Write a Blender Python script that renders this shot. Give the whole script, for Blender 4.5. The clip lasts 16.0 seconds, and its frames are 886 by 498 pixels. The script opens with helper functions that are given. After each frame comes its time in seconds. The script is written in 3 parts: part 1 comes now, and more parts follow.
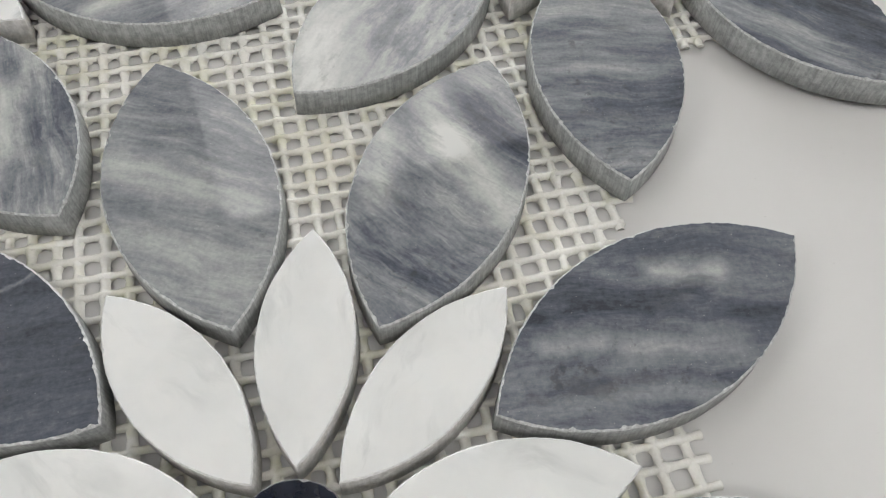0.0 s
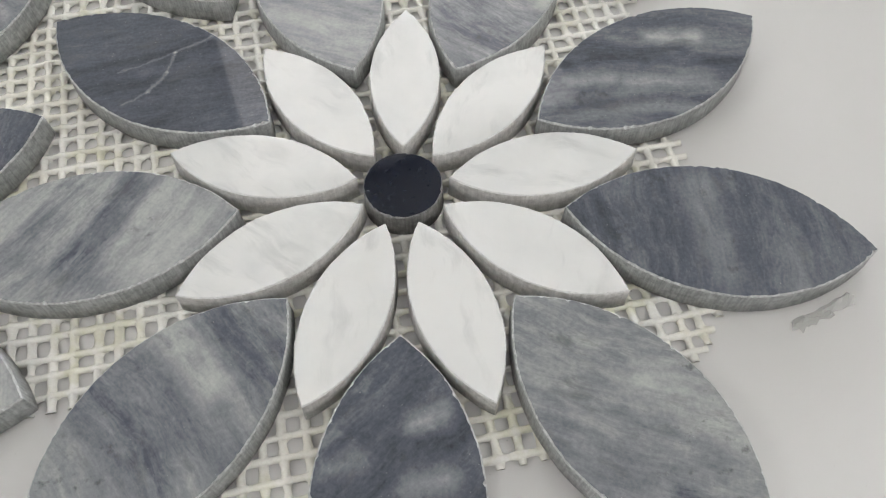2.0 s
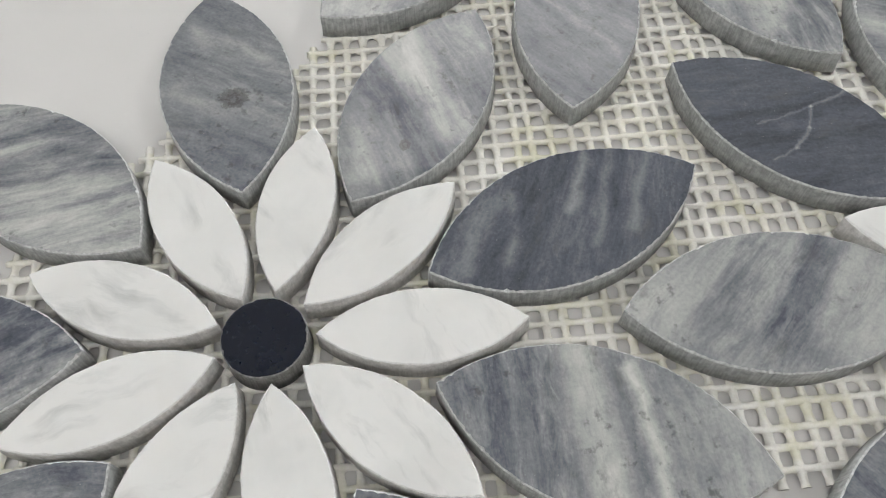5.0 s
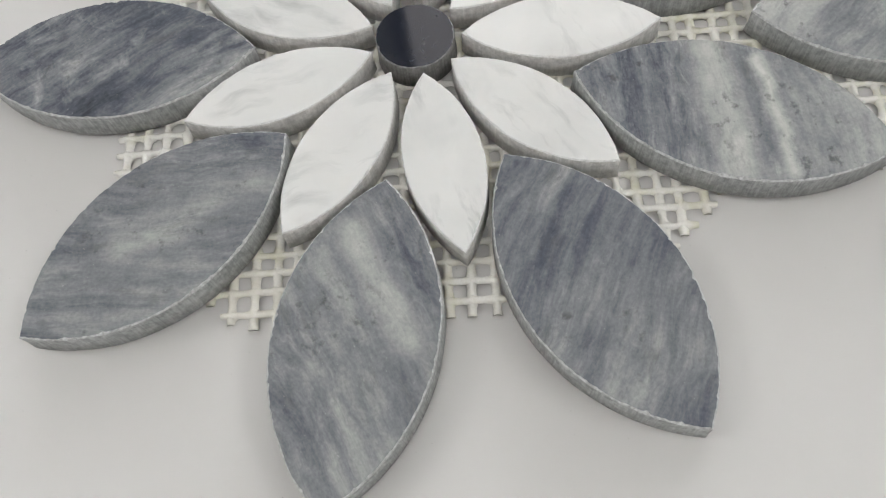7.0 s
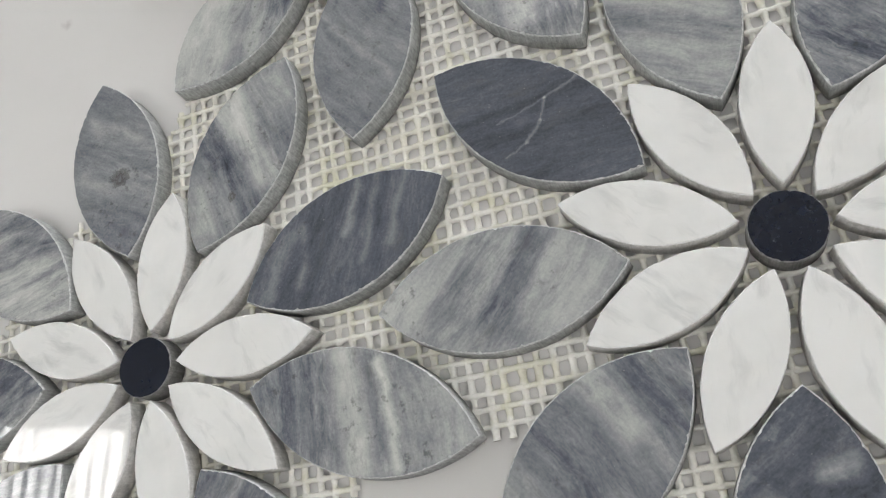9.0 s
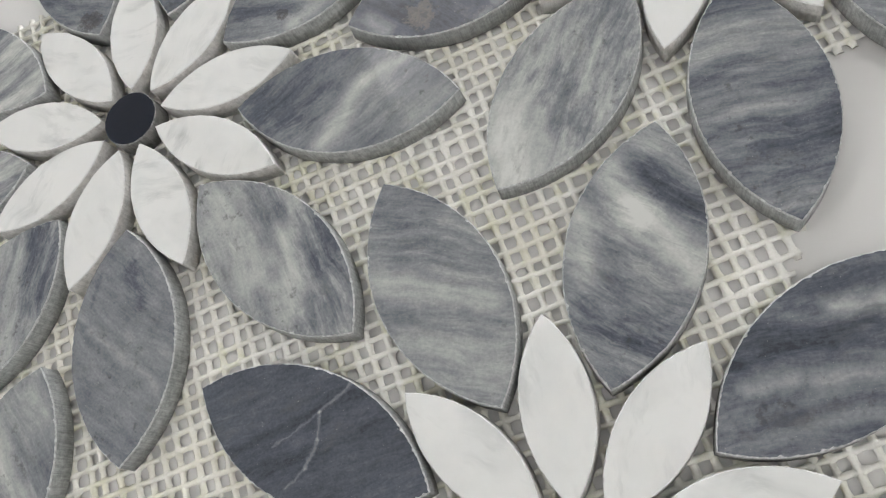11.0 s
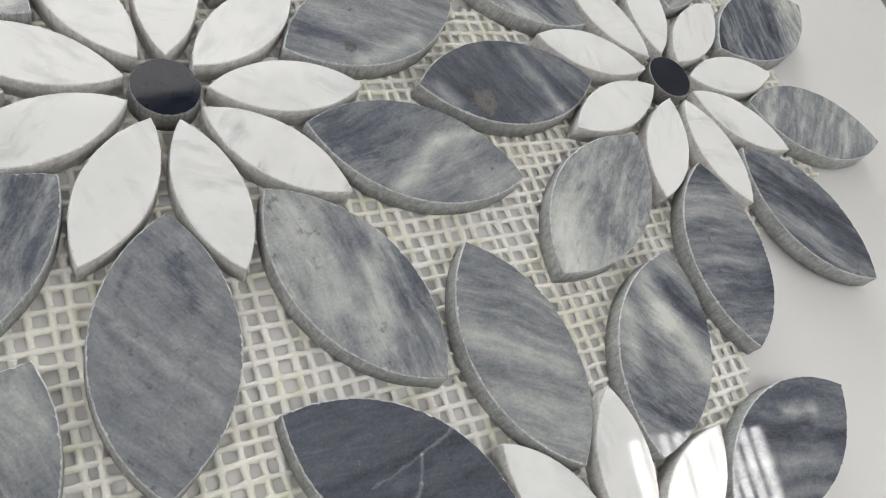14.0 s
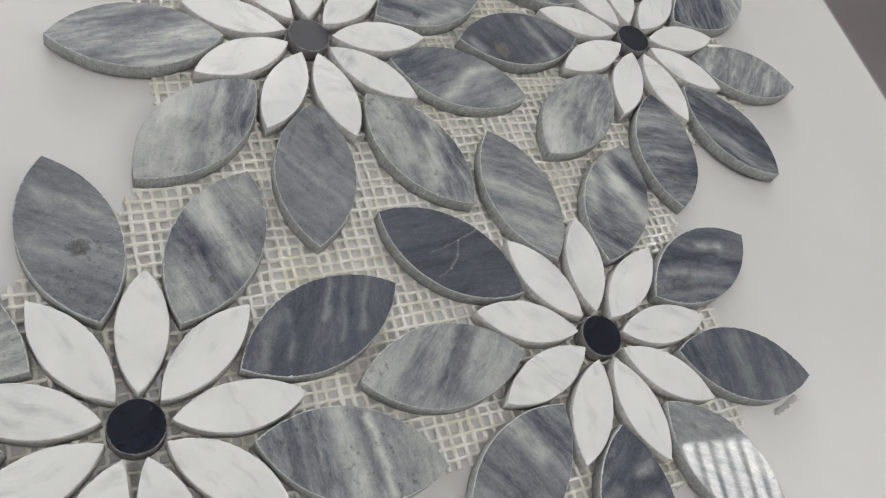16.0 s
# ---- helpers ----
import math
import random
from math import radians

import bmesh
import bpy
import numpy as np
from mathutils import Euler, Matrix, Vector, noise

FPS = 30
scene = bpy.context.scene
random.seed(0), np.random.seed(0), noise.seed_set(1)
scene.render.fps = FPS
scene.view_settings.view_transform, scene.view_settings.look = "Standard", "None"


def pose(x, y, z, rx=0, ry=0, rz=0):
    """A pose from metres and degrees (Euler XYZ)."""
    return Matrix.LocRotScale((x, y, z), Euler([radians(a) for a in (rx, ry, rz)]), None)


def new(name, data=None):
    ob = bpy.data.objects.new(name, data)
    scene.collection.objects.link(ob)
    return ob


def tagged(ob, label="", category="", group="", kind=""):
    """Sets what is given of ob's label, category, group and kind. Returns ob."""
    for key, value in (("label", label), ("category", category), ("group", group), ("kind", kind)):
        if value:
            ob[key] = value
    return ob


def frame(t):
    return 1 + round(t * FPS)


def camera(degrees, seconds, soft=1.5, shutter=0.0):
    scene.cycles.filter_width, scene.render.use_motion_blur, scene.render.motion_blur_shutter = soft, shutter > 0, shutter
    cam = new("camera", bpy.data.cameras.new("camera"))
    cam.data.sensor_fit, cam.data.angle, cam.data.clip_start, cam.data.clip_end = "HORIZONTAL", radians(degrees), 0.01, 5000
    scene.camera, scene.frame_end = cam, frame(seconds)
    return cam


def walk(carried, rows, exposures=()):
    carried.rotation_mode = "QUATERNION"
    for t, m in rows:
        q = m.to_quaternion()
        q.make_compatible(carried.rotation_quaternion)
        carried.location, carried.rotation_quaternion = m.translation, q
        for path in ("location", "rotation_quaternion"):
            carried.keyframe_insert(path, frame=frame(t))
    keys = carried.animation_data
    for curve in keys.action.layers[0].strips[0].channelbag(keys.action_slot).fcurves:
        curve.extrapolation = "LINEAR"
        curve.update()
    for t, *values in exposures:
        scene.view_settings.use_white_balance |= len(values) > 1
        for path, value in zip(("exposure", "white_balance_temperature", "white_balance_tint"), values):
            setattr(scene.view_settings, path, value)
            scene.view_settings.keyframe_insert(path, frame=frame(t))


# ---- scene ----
cam = camera(59.04, 16.0, soft=1.2)
# seconds, eye, turn
PATH = [
    (0, -0.00158, -0.00232, 0.11143, 31.393, -0.981, -0.555),
    (0.5, -0.00692, -0.01778, 0.11348, 30.835, -0.509, -0.214),
    (1, -0.00861, -0.03129, 0.11978, 30.424, -0.285, -0.083),
    (1.5, -0.00792, -0.04783, 0.12456, 29.993, -0.150, 0.149),
    (2, -0.01014, -0.06613, 0.13108, 29.808, 0.013, 0.510),
    (2.5, -0.01765, -0.08481, 0.14160, 29.430, 0.294, 1.294),
    (3, -0.03523, -0.09165, 0.14688, 29.203, 0.037, 2.094),
    (3.5, -0.05856, -0.08009, 0.14671, 30.223, 0.802, 3.867),
    (4, -0.08266, -0.06603, 0.14194, 30.800, 1.068, 5.471),
    (4.5, -0.10320, -0.05657, 0.13937, 30.041, 1.473, 6.665),
    (5, -0.12595, -0.06084, 0.13244, 29.831, 0.809, 7.346),
    (5.2, -0.13137, -0.06329, 0.13128, 29.518, 0.402, 7.404),
    (5.62, -0.14487, -0.07174, 0.12665, 28.739, 0.044, 8.087),
    (6.04, -0.15115, -0.08514, 0.12337, 27.266, 0.364, 9.014),
    (6.46, -0.14950, -0.09766, 0.12277, 25.446, 1.516, 9.822),
    (6.88, -0.13927, -0.10345, 0.12619, 23.614, 3.626, 10.135),
    (7.3, -0.11977, -0.09668, 0.13494, 22.059, 6.791, 9.586),
    (7.5, -0.10936, -0.08959, 0.14175, 21.169, 8.735, 9.060),
    (8, -0.07917, -0.07168, 0.15473, 19.696, 12.954, 7.618),
    (8.5, -0.05585, -0.05190, 0.16297, 18.695, 16.516, 5.923),
    (9, -0.03215, -0.03479, 0.16630, 18.052, 18.863, 3.847),
    (9.5, -0.01028, -0.02420, 0.16607, 17.979, 21.154, 1.816),
    (10, 0.00985, -0.00891, 0.16474, 17.742, 22.784, -0.838),
    (10.2, 0.01512, 0.00050, 0.16566, 17.327, 22.653, -2.423),
    (10.62, 0.01623, 0.01387, 0.16351, 17.590, 20.868, -4.506),
    (11.04, -0.00393, 0.02469, 0.15878, 19.014, 15.022, -5.783),
    (11.46, -0.03487, 0.03344, 0.15334, 21.101, 6.999, -6.594),
    (11.88, -0.06609, 0.04063, 0.14907, 23.341, -1.344, -7.152),
    (12.3, -0.08713, 0.04675, 0.14783, 25.226, -8.164, -7.388),
    (12.5, -0.09282, 0.05147, 0.14929, 26.243, -11.384, -7.253),
    (13, -0.10786, 0.05632, 0.14935, 27.818, -17.240, -7.583),
    (13.5, -0.11576, 0.04282, 0.15031, 28.338, -20.700, -8.161),
    (14, -0.12844, 0.02267, 0.15391, 28.029, -22.759, -8.353),
    (14.5, -0.14028, 0.00212, 0.16041, 28.133, -23.317, -8.676),
    (15, -0.14718, -0.01963, 0.17265, 28.356, -22.771, -8.530),
    (15.5, -0.15430, -0.04630, 0.19464, 28.644, -21.603, -7.913),
    (16, -0.16240, -0.07086, 0.22550, 28.938, -19.306, -6.191),
]
EXPOSURE = [(0.0, 0.24), (5.0, 0.24), (8.0, 0.26), (9.5, 0.20), (12.5, 0.22), (14.0, 0.26), (15.0, 0.24), (16.0, 0.08)]
walk(cam, [(t, pose(*p)) for t, *p in PATH], EXPOSURE)
LAMP_STRIPED, FILL_PANEL, LAMP_DIM, FILL_DAYLIGHT = 11.8, 1.95, 1.25, 5.2

# ---------------------------------------------------------------- world, light
world = bpy.data.worlds.new("room_dark")
scene.world = world
world.use_nodes = True
world.node_tree.nodes["Background"].inputs[0].default_value = (0.55, 0.57, 0.6, 1)
world.node_tree.nodes["Background"].inputs[1].default_value = 0.05

TOP = 0.009          # height of the polished faces above the table
THICK = 0.0056       # thickness of the marble
BASE = TOP - THICK
TABLE = 0.0019       # height of the table's surface
CEILING = 2.0
FLOOR = -0.74
TWIST = 12.4         # degrees by which sheet and table are turned against the room


# ---------------------------------------------------------------- helpers
def part(name, bm, materials, parent, label="", smooth=False):
    me = bpy.data.meshes.new(name)
    bm.to_mesh(me)
    bm.free()
    for m in materials if isinstance(materials, (list, tuple)) else [materials]:
        me.materials.append(m)
    if smooth:
        for p in me.polygons:
            p.use_smooth = True
    ob = new(name, me)
    if parent is not None:
        ob.parent = parent
    if label:
        ob["label"] = label
    return ob


def box(bm, x0, y0, z0, x1, y1, z1, mat=0):
    v = [bm.verts.new(c) for c in ((x0, y0, z0), (x1, y0, z0), (x1, y1, z0), (x0, y1, z0), (x0, y0, z1), (x1, y0, z1), (x1, y1, z1), (x0, y1, z1))]
    for f in ((3, 2, 1, 0), (4, 5, 6, 7), (0, 1, 5, 4), (1, 2, 6, 5), (2, 3, 7, 6), (3, 0, 4, 7)):
        bm.faces.new([v[i] for i in f]).material_index = mat


class Nodes:
    """Short hand for a node material."""

    def __init__(self, name):
        self.mat = bpy.data.materials.new(name)
        self.mat.use_nodes = True
        self.tree = self.mat.node_tree
        self.bsdf = self.tree.nodes["Principled BSDF"]

    def add(self, kind, **inputs):
        n = self.tree.nodes.new(kind)
        for k, v in inputs.items():
            key = k.replace("_", " ")
            self.put(n.inputs[int(key[1:])] if key[0] == "i" and key[1:].isdigit() else n.inputs[key], v)
        return n

    def put(self, socket, v):
        if isinstance(v, bpy.types.NodeSocket):
            self.tree.links.new(v, socket)
        else:
            socket.default_value = v

    def math(self, op, a, b=0.0, clamp=False):
        n = self.tree.nodes.new("ShaderNodeMath")
        n.operation, n.use_clamp = op, clamp
        self.put(n.inputs[0], a)
        self.put(n.inputs[1], b)
        return n.outputs[0]

    def vmath(self, op, a, b=(0, 0, 0)):
        n = self.tree.nodes.new("ShaderNodeVectorMath")
        n.operation = op
        self.put(n.inputs[0], a)
        self.put(n.inputs[1], b)
        return n.outputs[0]

    def mix(self, fac, a, b, blend="MIX"):
        n = self.tree.nodes.new("ShaderNodeMix")
        n.data_type, n.blend_type = "RGBA", blend
        self.put(n.inputs[0], fac)
        self.put(n.inputs[6], a)
        self.put(n.inputs[7], b)
        return n.outputs[2]

    def ramp(self, fac, *stops):
        n = self.tree.nodes.new("ShaderNodeValToRGB")
        e = n.color_ramp.elements
        while len(e) < len(stops):
            e.new(0.5)
        for k, (p, c) in zip(e, stops):
            k.position, k.color = p, (c, c, c, 1) if isinstance(c, (int, float)) else (*c, 1)
        self.put(n.inputs[0], fac)
        return n.outputs[0]

    def noise(self, vector, scale, detail=4.0, rough=0.55, distort=0.0):
        return self.add("ShaderNodeTexNoise", Vector=vector, Scale=scale, Detail=detail, Roughness=rough, Distortion=distort).outputs[0]

    def bump(self, height, distance, strength=1.0):
        n = self.add("ShaderNodeBump", Strength=strength, Distance=distance, Height=height)
        self.tree.links.new(n.outputs[0], self.bsdf.inputs["Normal"])

    def vein(self, at, a, b, wide, ragged):
        """1 along the line from a to b, falling to 0 beside it."""
        d = Vector(b) - Vector(a)
        rel = self.vmath("SUBTRACT", at, a)
        dot = self.tree.nodes.new("ShaderNodeVectorMath")
        dot.operation = "DOT_PRODUCT"
        self.put(dot.inputs[0], rel)
        self.put(dot.inputs[1], tuple(d / d.length_squared))
        t = self.math("MAXIMUM", self.math("MINIMUM", dot.outputs["Value"], 1.0), 0.0)
        along = self.tree.nodes.new("ShaderNodeVectorMath")
        along.operation = "SCALE"
        self.put(along.inputs[0], tuple(d))
        self.put(along.inputs["Scale"], t)
        length = self.tree.nodes.new("ShaderNodeVectorMath")
        length.operation = "LENGTH"
        self.put(length.inputs[0], self.vmath("SUBTRACT", rel, along.outputs[0]))
        q = self.math("ADD", self.math("DIVIDE", length.outputs["Value"], wide), ragged)
        return self.ramp(self.math("MULTIPLY", q, 0.5), (0.1, 1.0), (0.4, 0.55), (0.85, 0.0))

    def set(self, **inputs):
        for k, v in inputs.items():
            self.put(self.bsdf.inputs[k.replace("_", " ")], v)
        return self.mat


def seeded(n):
    """World position, shifted for every piece by its own random number, turned by the angle in its object colour."""
    info = n.tree.nodes.new("ShaderNodeObjectInfo")
    geo = n.tree.nodes.new("ShaderNodeNewGeometry")
    split = n.add("ShaderNodeSeparateColor", Color=info.outputs["Color"])
    turn = n.tree.nodes.new("ShaderNodeVectorRotate")
    turn.rotation_type = "Z_AXIS"
    n.put(turn.inputs["Vector"], geo.outputs["Position"])
    n.put(turn.inputs["Angle"], n.math("MULTIPLY", split.outputs[1], -math.pi))
    shift = n.add("ShaderNodeCombineXYZ", X=n.math("MULTIPLY", info.outputs["Random"], 7.3), Y=n.math("MULTIPLY", info.outputs["Random"], 3.1), Z=n.math("MULTIPLY", info.outputs["Random"], 11.7))
    return n.vmath("ADD", turn.outputs[0], shift.outputs[0]), split, info


# ---------------------------------------------------------------- materials
STAINED = {("b", 8), ("b", 0), ("c", 1), ("d", 6)}
STAINS = [(-0.1840, 0.0395, 0.0030), (-0.1471, 0.0320, 0.0014), (-0.0375, 0.1404, 0.0040), (-0.0733, 0.1511, 0.0018), (-0.1304, 0.1657, 0.0035)]


def grey_marble(name="grey_marble_polished", stains=(), clouds=0.0, veins=(), brown=(0.062, 0.056, 0.052)):
    """Streaked grey marble. stains: brown pits (x, y, radius); clouds: pale blotches; veins: single light or dark veins, from point to point, with width and strength."""
    n = Nodes(name)
    v, split, info = seeded(n)
    place = n.tree.nodes.new("ShaderNodeNewGeometry").outputs["Position"]
    tone, contrast = split.outputs[0], split.outputs[2]
    warp = n.add("ShaderNodeTexNoise", Vector=v, Scale=26.0, Detail=4.0).outputs["Color"]
    w = n.vmath("ADD", v, n.vmath("MULTIPLY", n.vmath("SUBTRACT", warp, (0.5, 0.5, 0.5)), (0.017, 0.011, 0.0)))
    broad = n.noise(n.vmath("MULTIPLY", w, (17.0, 66.0, 20.0)), 1.0, 7.0, 0.56, 0.25)
    bands = n.noise(n.vmath("MULTIPLY", w, (40.0, 260.0, 40.0)), 1.0, 8.0, 0.66, 0.3)
    fine = n.noise(n.vmath("MULTIPLY", w, (230.0, 760.0, 90.0)), 1.0, 6.0, 0.68, 0.9)
    cloud = n.noise(n.vmath("MULTIPLY", w, (75.0, 140.0, 75.0)), 1.0, 9.0, 0.66, 0.4)
    speck = n.noise(v, 1500.0, 2.0, 0.6)
    a = n.math("SUBTRACT", n.ramp(broad, (0.36, 0.0), (0.5, 0.45), (0.64, 1.0)), 0.48)
    a2 = n.math("SUBTRACT", n.ramp(bands, (0.32, 0.0), (0.68, 1.0)), 0.5)
    b = n.math("SUBTRACT", fine, 0.5)
    c = n.math("SUBTRACT", cloud, 0.5)
    s = n.math("MULTIPLY", a, n.math("MULTIPLY", contrast, 0.72))
    s = n.math("ADD", s, n.math("MULTIPLY", a2, n.math("ADD", n.math("MULTIPLY", contrast, 0.50), 0.13)))
    s = n.math("ADD", s, n.math("MULTIPLY", b, 0.32))
    s = n.math("ADD", s, n.math("MULTIPLY", c, n.math("ADD", n.math("MULTIPLY", contrast, 0.30), 0.11)))
    s = n.math("ADD", s, n.math("MULTIPLY", n.math("SUBTRACT", speck, 0.5), 0.23))
    if veins:
        jag = n.add("ShaderNodeTexNoise", Vector=place, Scale=150.0, Detail=5.0, Roughness=0.62).outputs["Color"]
        bent = n.vmath("ADD", place, n.vmath("MULTIPLY", n.vmath("SUBTRACT", jag, (0.5, 0.5, 0.5)), (0.0046, 0.0046, 0.0)))
        grainy = n.math("ADD", n.math("MULTIPLY", n.math("SUBTRACT", fine, 0.5), 2.2), n.math("MULTIPLY", n.math("SUBTRACT", bands, 0.5), 2.0))
    for x0, y0, x1, y1, wide, amount in veins:
        s = n.math("ADD", s, n.math("MULTIPLY", n.vein(bent, (x0, y0, TOP), (x1, y1, TOP), wide, grainy), amount * (1.4 if amount > 0 else 0.95)))
    if clouds:
        blot = n.ramp(n.noise(w, 105.0, 5.0, 0.62, 0.8), (0.54, 0.0), (0.72, 1.0))
        s = n.math("ADD", s, n.math("MULTIPLY", blot, clouds))
    mottle = n.noise(n.vmath("MULTIPLY", w, (210.0, 260.0, 200.0)), 1.0, 4.0, 0.6)
    s = n.math("ADD", s, n.math("MULTIPLY", n.math("SUBTRACT", mottle, 0.5), n.math("ADD", n.math("MULTIPLY", tone, 0.5), 0.08)))
    s = n.math("ADD", s, tone, clamp=True)
    col = n.ramp(s, (0.0, (0.046, 0.052, 0.066)), (0.22, (0.106, 0.117, 0.143)), (0.5, (0.250, 0.259, 0.272)), (0.78, (0.453, 0.463, 0.447)), (1.0, (0.61, 0.615, 0.59)))
    pits = n.ramp(n.noise(v, 430.0, 3.0, 0.65), (0.58, 0.0), (0.70, 1.0))
    keep = n.ramp(n.noise(v, 52.0, 3.0), (0.49, 0.0), (0.58, 1.0))
    col = n.mix(n.math("MULTIPLY", n.math("MULTIPLY", pits, keep), 0.55), col, (0.055, 0.057, 0.058, 1))
    smudge = n.ramp(n.noise(n.vmath("MULTIPLY", w, (90.0, 210.0, 90.0)), 1.0, 5.0, 0.7), (0.57, 0.0), (0.72, 1.0))
    col = n.mix(n.math("MULTIPLY", smudge, 0.5), col, (0.11, 0.113, 0.115, 1))
    dust = n.ramp(n.noise(v, 2100.0, 1.0), (0.765, 0.0), (0.80, 1.0))
    col = n.mix(n.math("MULTIPLY", dust, 0.35), col, (0.6, 0.6, 0.58, 1))
    for x, y, r in stains:
        d = n.vmath("SUBTRACT", place, (x, y, TOP))
        ragged = n.math("MULTIPLY", n.math("SUBTRACT", n.noise(place, 540.0, 5.0, 0.75), 0.5), 2.4)
        length = n.tree.nodes.new("ShaderNodeVectorMath")
        length.operation = "LENGTH"
        n.put(length.inputs[0], d)
        q = n.math("ADD", n.math("DIVIDE", length.outputs["Value"], r), ragged)
        col = n.mix(n.ramp(q, (0.15, 0.35), (0.45, 0.8), (0.62, 0.4), (0.8, 0.6), (1.0, 0.0)), col, (*brown, 1))
    gloss = n.ramp(n.noise(v, 160.0, 4.0), (0.3, 0.022), (0.7, 0.055))
    return n.set(Base_Color=col, Roughness=gloss, IOR=1.5)


def white_marble(name="white_marble_polished", low=0.50, high=0.80, ink=(0.36, 0.375, 0.37), bend=0.009):
    """White marble with grey smudges; low and high bound their softness, ink is their colour."""
    n = Nodes(name)
    v, split, info = seeded(n)
    warp = n.add("ShaderNodeTexNoise", Vector=v, Scale=70.0, Detail=3.0).outputs["Color"]
    w = n.vmath("ADD", v, n.vmath("MULTIPLY", n.vmath("SUBTRACT", warp, (0.5, 0.5, 0.5)), (bend, bend, 0.0)))
    vein = n.noise(n.vmath("MULTIPLY", w, (60.0, 230.0, 60.0)), 1.0, 6.0, 0.62, 0.15)
    line = n.ramp(vein, (low, 0.0), (low * 0.55 + high * 0.45, 0.45), (high, 1.0))
    keep = n.ramp(n.noise(v, 60.0, 2.0), (0.44, 0.0), (0.60, 1.0))
    cloud = n.ramp(n.noise(w, 75.0, 4.0, 0.6), (0.40, 0.0), (0.75, 1.0))
    amount = n.math("MULTIPLY", n.math("MULTIPLY", line, keep), split.outputs[2])
    col = n.mix(n.math("MULTIPLY", cloud, split.outputs[0]), (0.795, 0.795, 0.78, 1), (0.62, 0.63, 0.62, 1))
    col = n.mix(amount, col, (*ink, 1))
    return n.set(Base_Color=col, Roughness=n.ramp(n.noise(v, 150.0, 3.0), (0.3, 0.022), (0.7, 0.055)), IOR=1.5, Subsurface_Weight=0.5, Subsurface_Radius=(1.0, 0.95, 0.9), Subsurface_Scale=0.003)


def sawn(name, low, high, tint):
    """Side of a tile: cut by a water jet, with fine upright scores."""
    n = Nodes(name)
    v, split, info = seeded(n)
    score = n.noise(n.vmath("MULTIPLY", v, (2600.0, 2600.0, 130.0)), 1.0, 3.0, 0.6)
    patch = n.noise(v, 120.0, 4.0, 0.6)
    lev = n.math("ADD", n.math("MULTIPLY", score, 0.7), n.math("MULTIPLY", patch, 0.5))
    col = n.ramp(lev, (0.35, tuple(low * t for t in tint)), (0.85, tuple(high * t for t in tint)))
    col = n.mix(n.ramp(n.noise(v, 700.0, 4.0, 0.7), (0.42, 0.0), (0.62, 0.45)), col, tuple(low * 0.55 * t for t in tint) + (1,))
    n.bump(lev, 0.00006, 0.8)
    if 0.15 < low < 0.5:
        dim = n.math("ADD", n.math("MULTIPLY", split.outputs[0], 0.7), 0.74, clamp=True)
        col = n.mix(dim, tuple(low * 0.35 * t for t in tint) + (1,), col)
    if low > 0.5:
        n.set(Subsurface_Weight=0.5, Subsurface_Radius=(1.0, 0.95, 0.9), Subsurface_Scale=0.003)
    return n.set(Base_Color=col, Roughness=0.62, IOR=1.4)


def chipped(name, low, high, tint):
    n = Nodes(name)
    v, split, info = seeded(n)
    g = n.noise(v, 1500.0, 3.0, 0.7)
    col = n.ramp(g, (0.3, tuple(low * t for t in tint)), (0.65, tuple(high * t for t in tint)))
    n.bump(g, 0.00004, 0.5)
    return n.set(Base_Color=col, Roughness=0.55)


def black_marble():
    n = Nodes("black_marble_polished")
    v, split, info = seeded(n)
    fleck = n.ramp(n.noise(v, 900.0, 3.0, 0.7), (0.60, 0.0), (0.74, 1.0))
    cloud = n.noise(v, 180.0, 4.0)
    col = n.mix(cloud, (0.006, 0.008, 0.016, 1), (0.010, 0.014, 0.026, 1))
    col = n.mix(n.math("MULTIPLY", fleck, 0.25), col, (0.04, 0.042, 0.05, 1))
    return n.set(Base_Color=col, Roughness=n.ramp(cloud, (0.3, 0.03), (0.7, 0.07)), IOR=1.5)


def glass_fibre():
    n = Nodes("coated_glass_fibre")
    geo = n.tree.nodes.new("ShaderNodeNewGeometry").outputs["Position"]
    stain = n.noise(geo, 55.0, 4.0, 0.6)
    grain = n.noise(geo, 1800.0, 3.0, 0.6)
    col = n.ramp(stain, (0.32, (0.82, 0.795, 0.70)), (0.5, (0.88, 0.865, 0.81)), (0.7, (0.91, 0.905, 0.87)))
    col = n.mix(n.ramp(n.noise(geo, 130.0, 3.0, 0.6), (0.50, 0.0), (0.68, 0.7)), col, (0.70, 0.69, 0.51, 1))
    col = n.mix(n.ramp(grain, (0.35, 0.16), (0.6, 0.0)), col, (0.58, 0.56, 0.48, 1))
    n.bump(n.math("ADD", n.noise(geo, 520.0, 3.0, 0.6), n.math("MULTIPLY", grain, 0.2)), 0.00022, 0.8)
    return n.set(Base_Color=col, Roughness=n.ramp(n.noise(geo, 300.0, 2.0), (0.35, 0.06), (0.65, 0.24)), IOR=1.54, Subsurface_Weight=0.15, Subsurface_Radius=(1.0, 0.97, 0.9), Subsurface_Scale=0.0008)


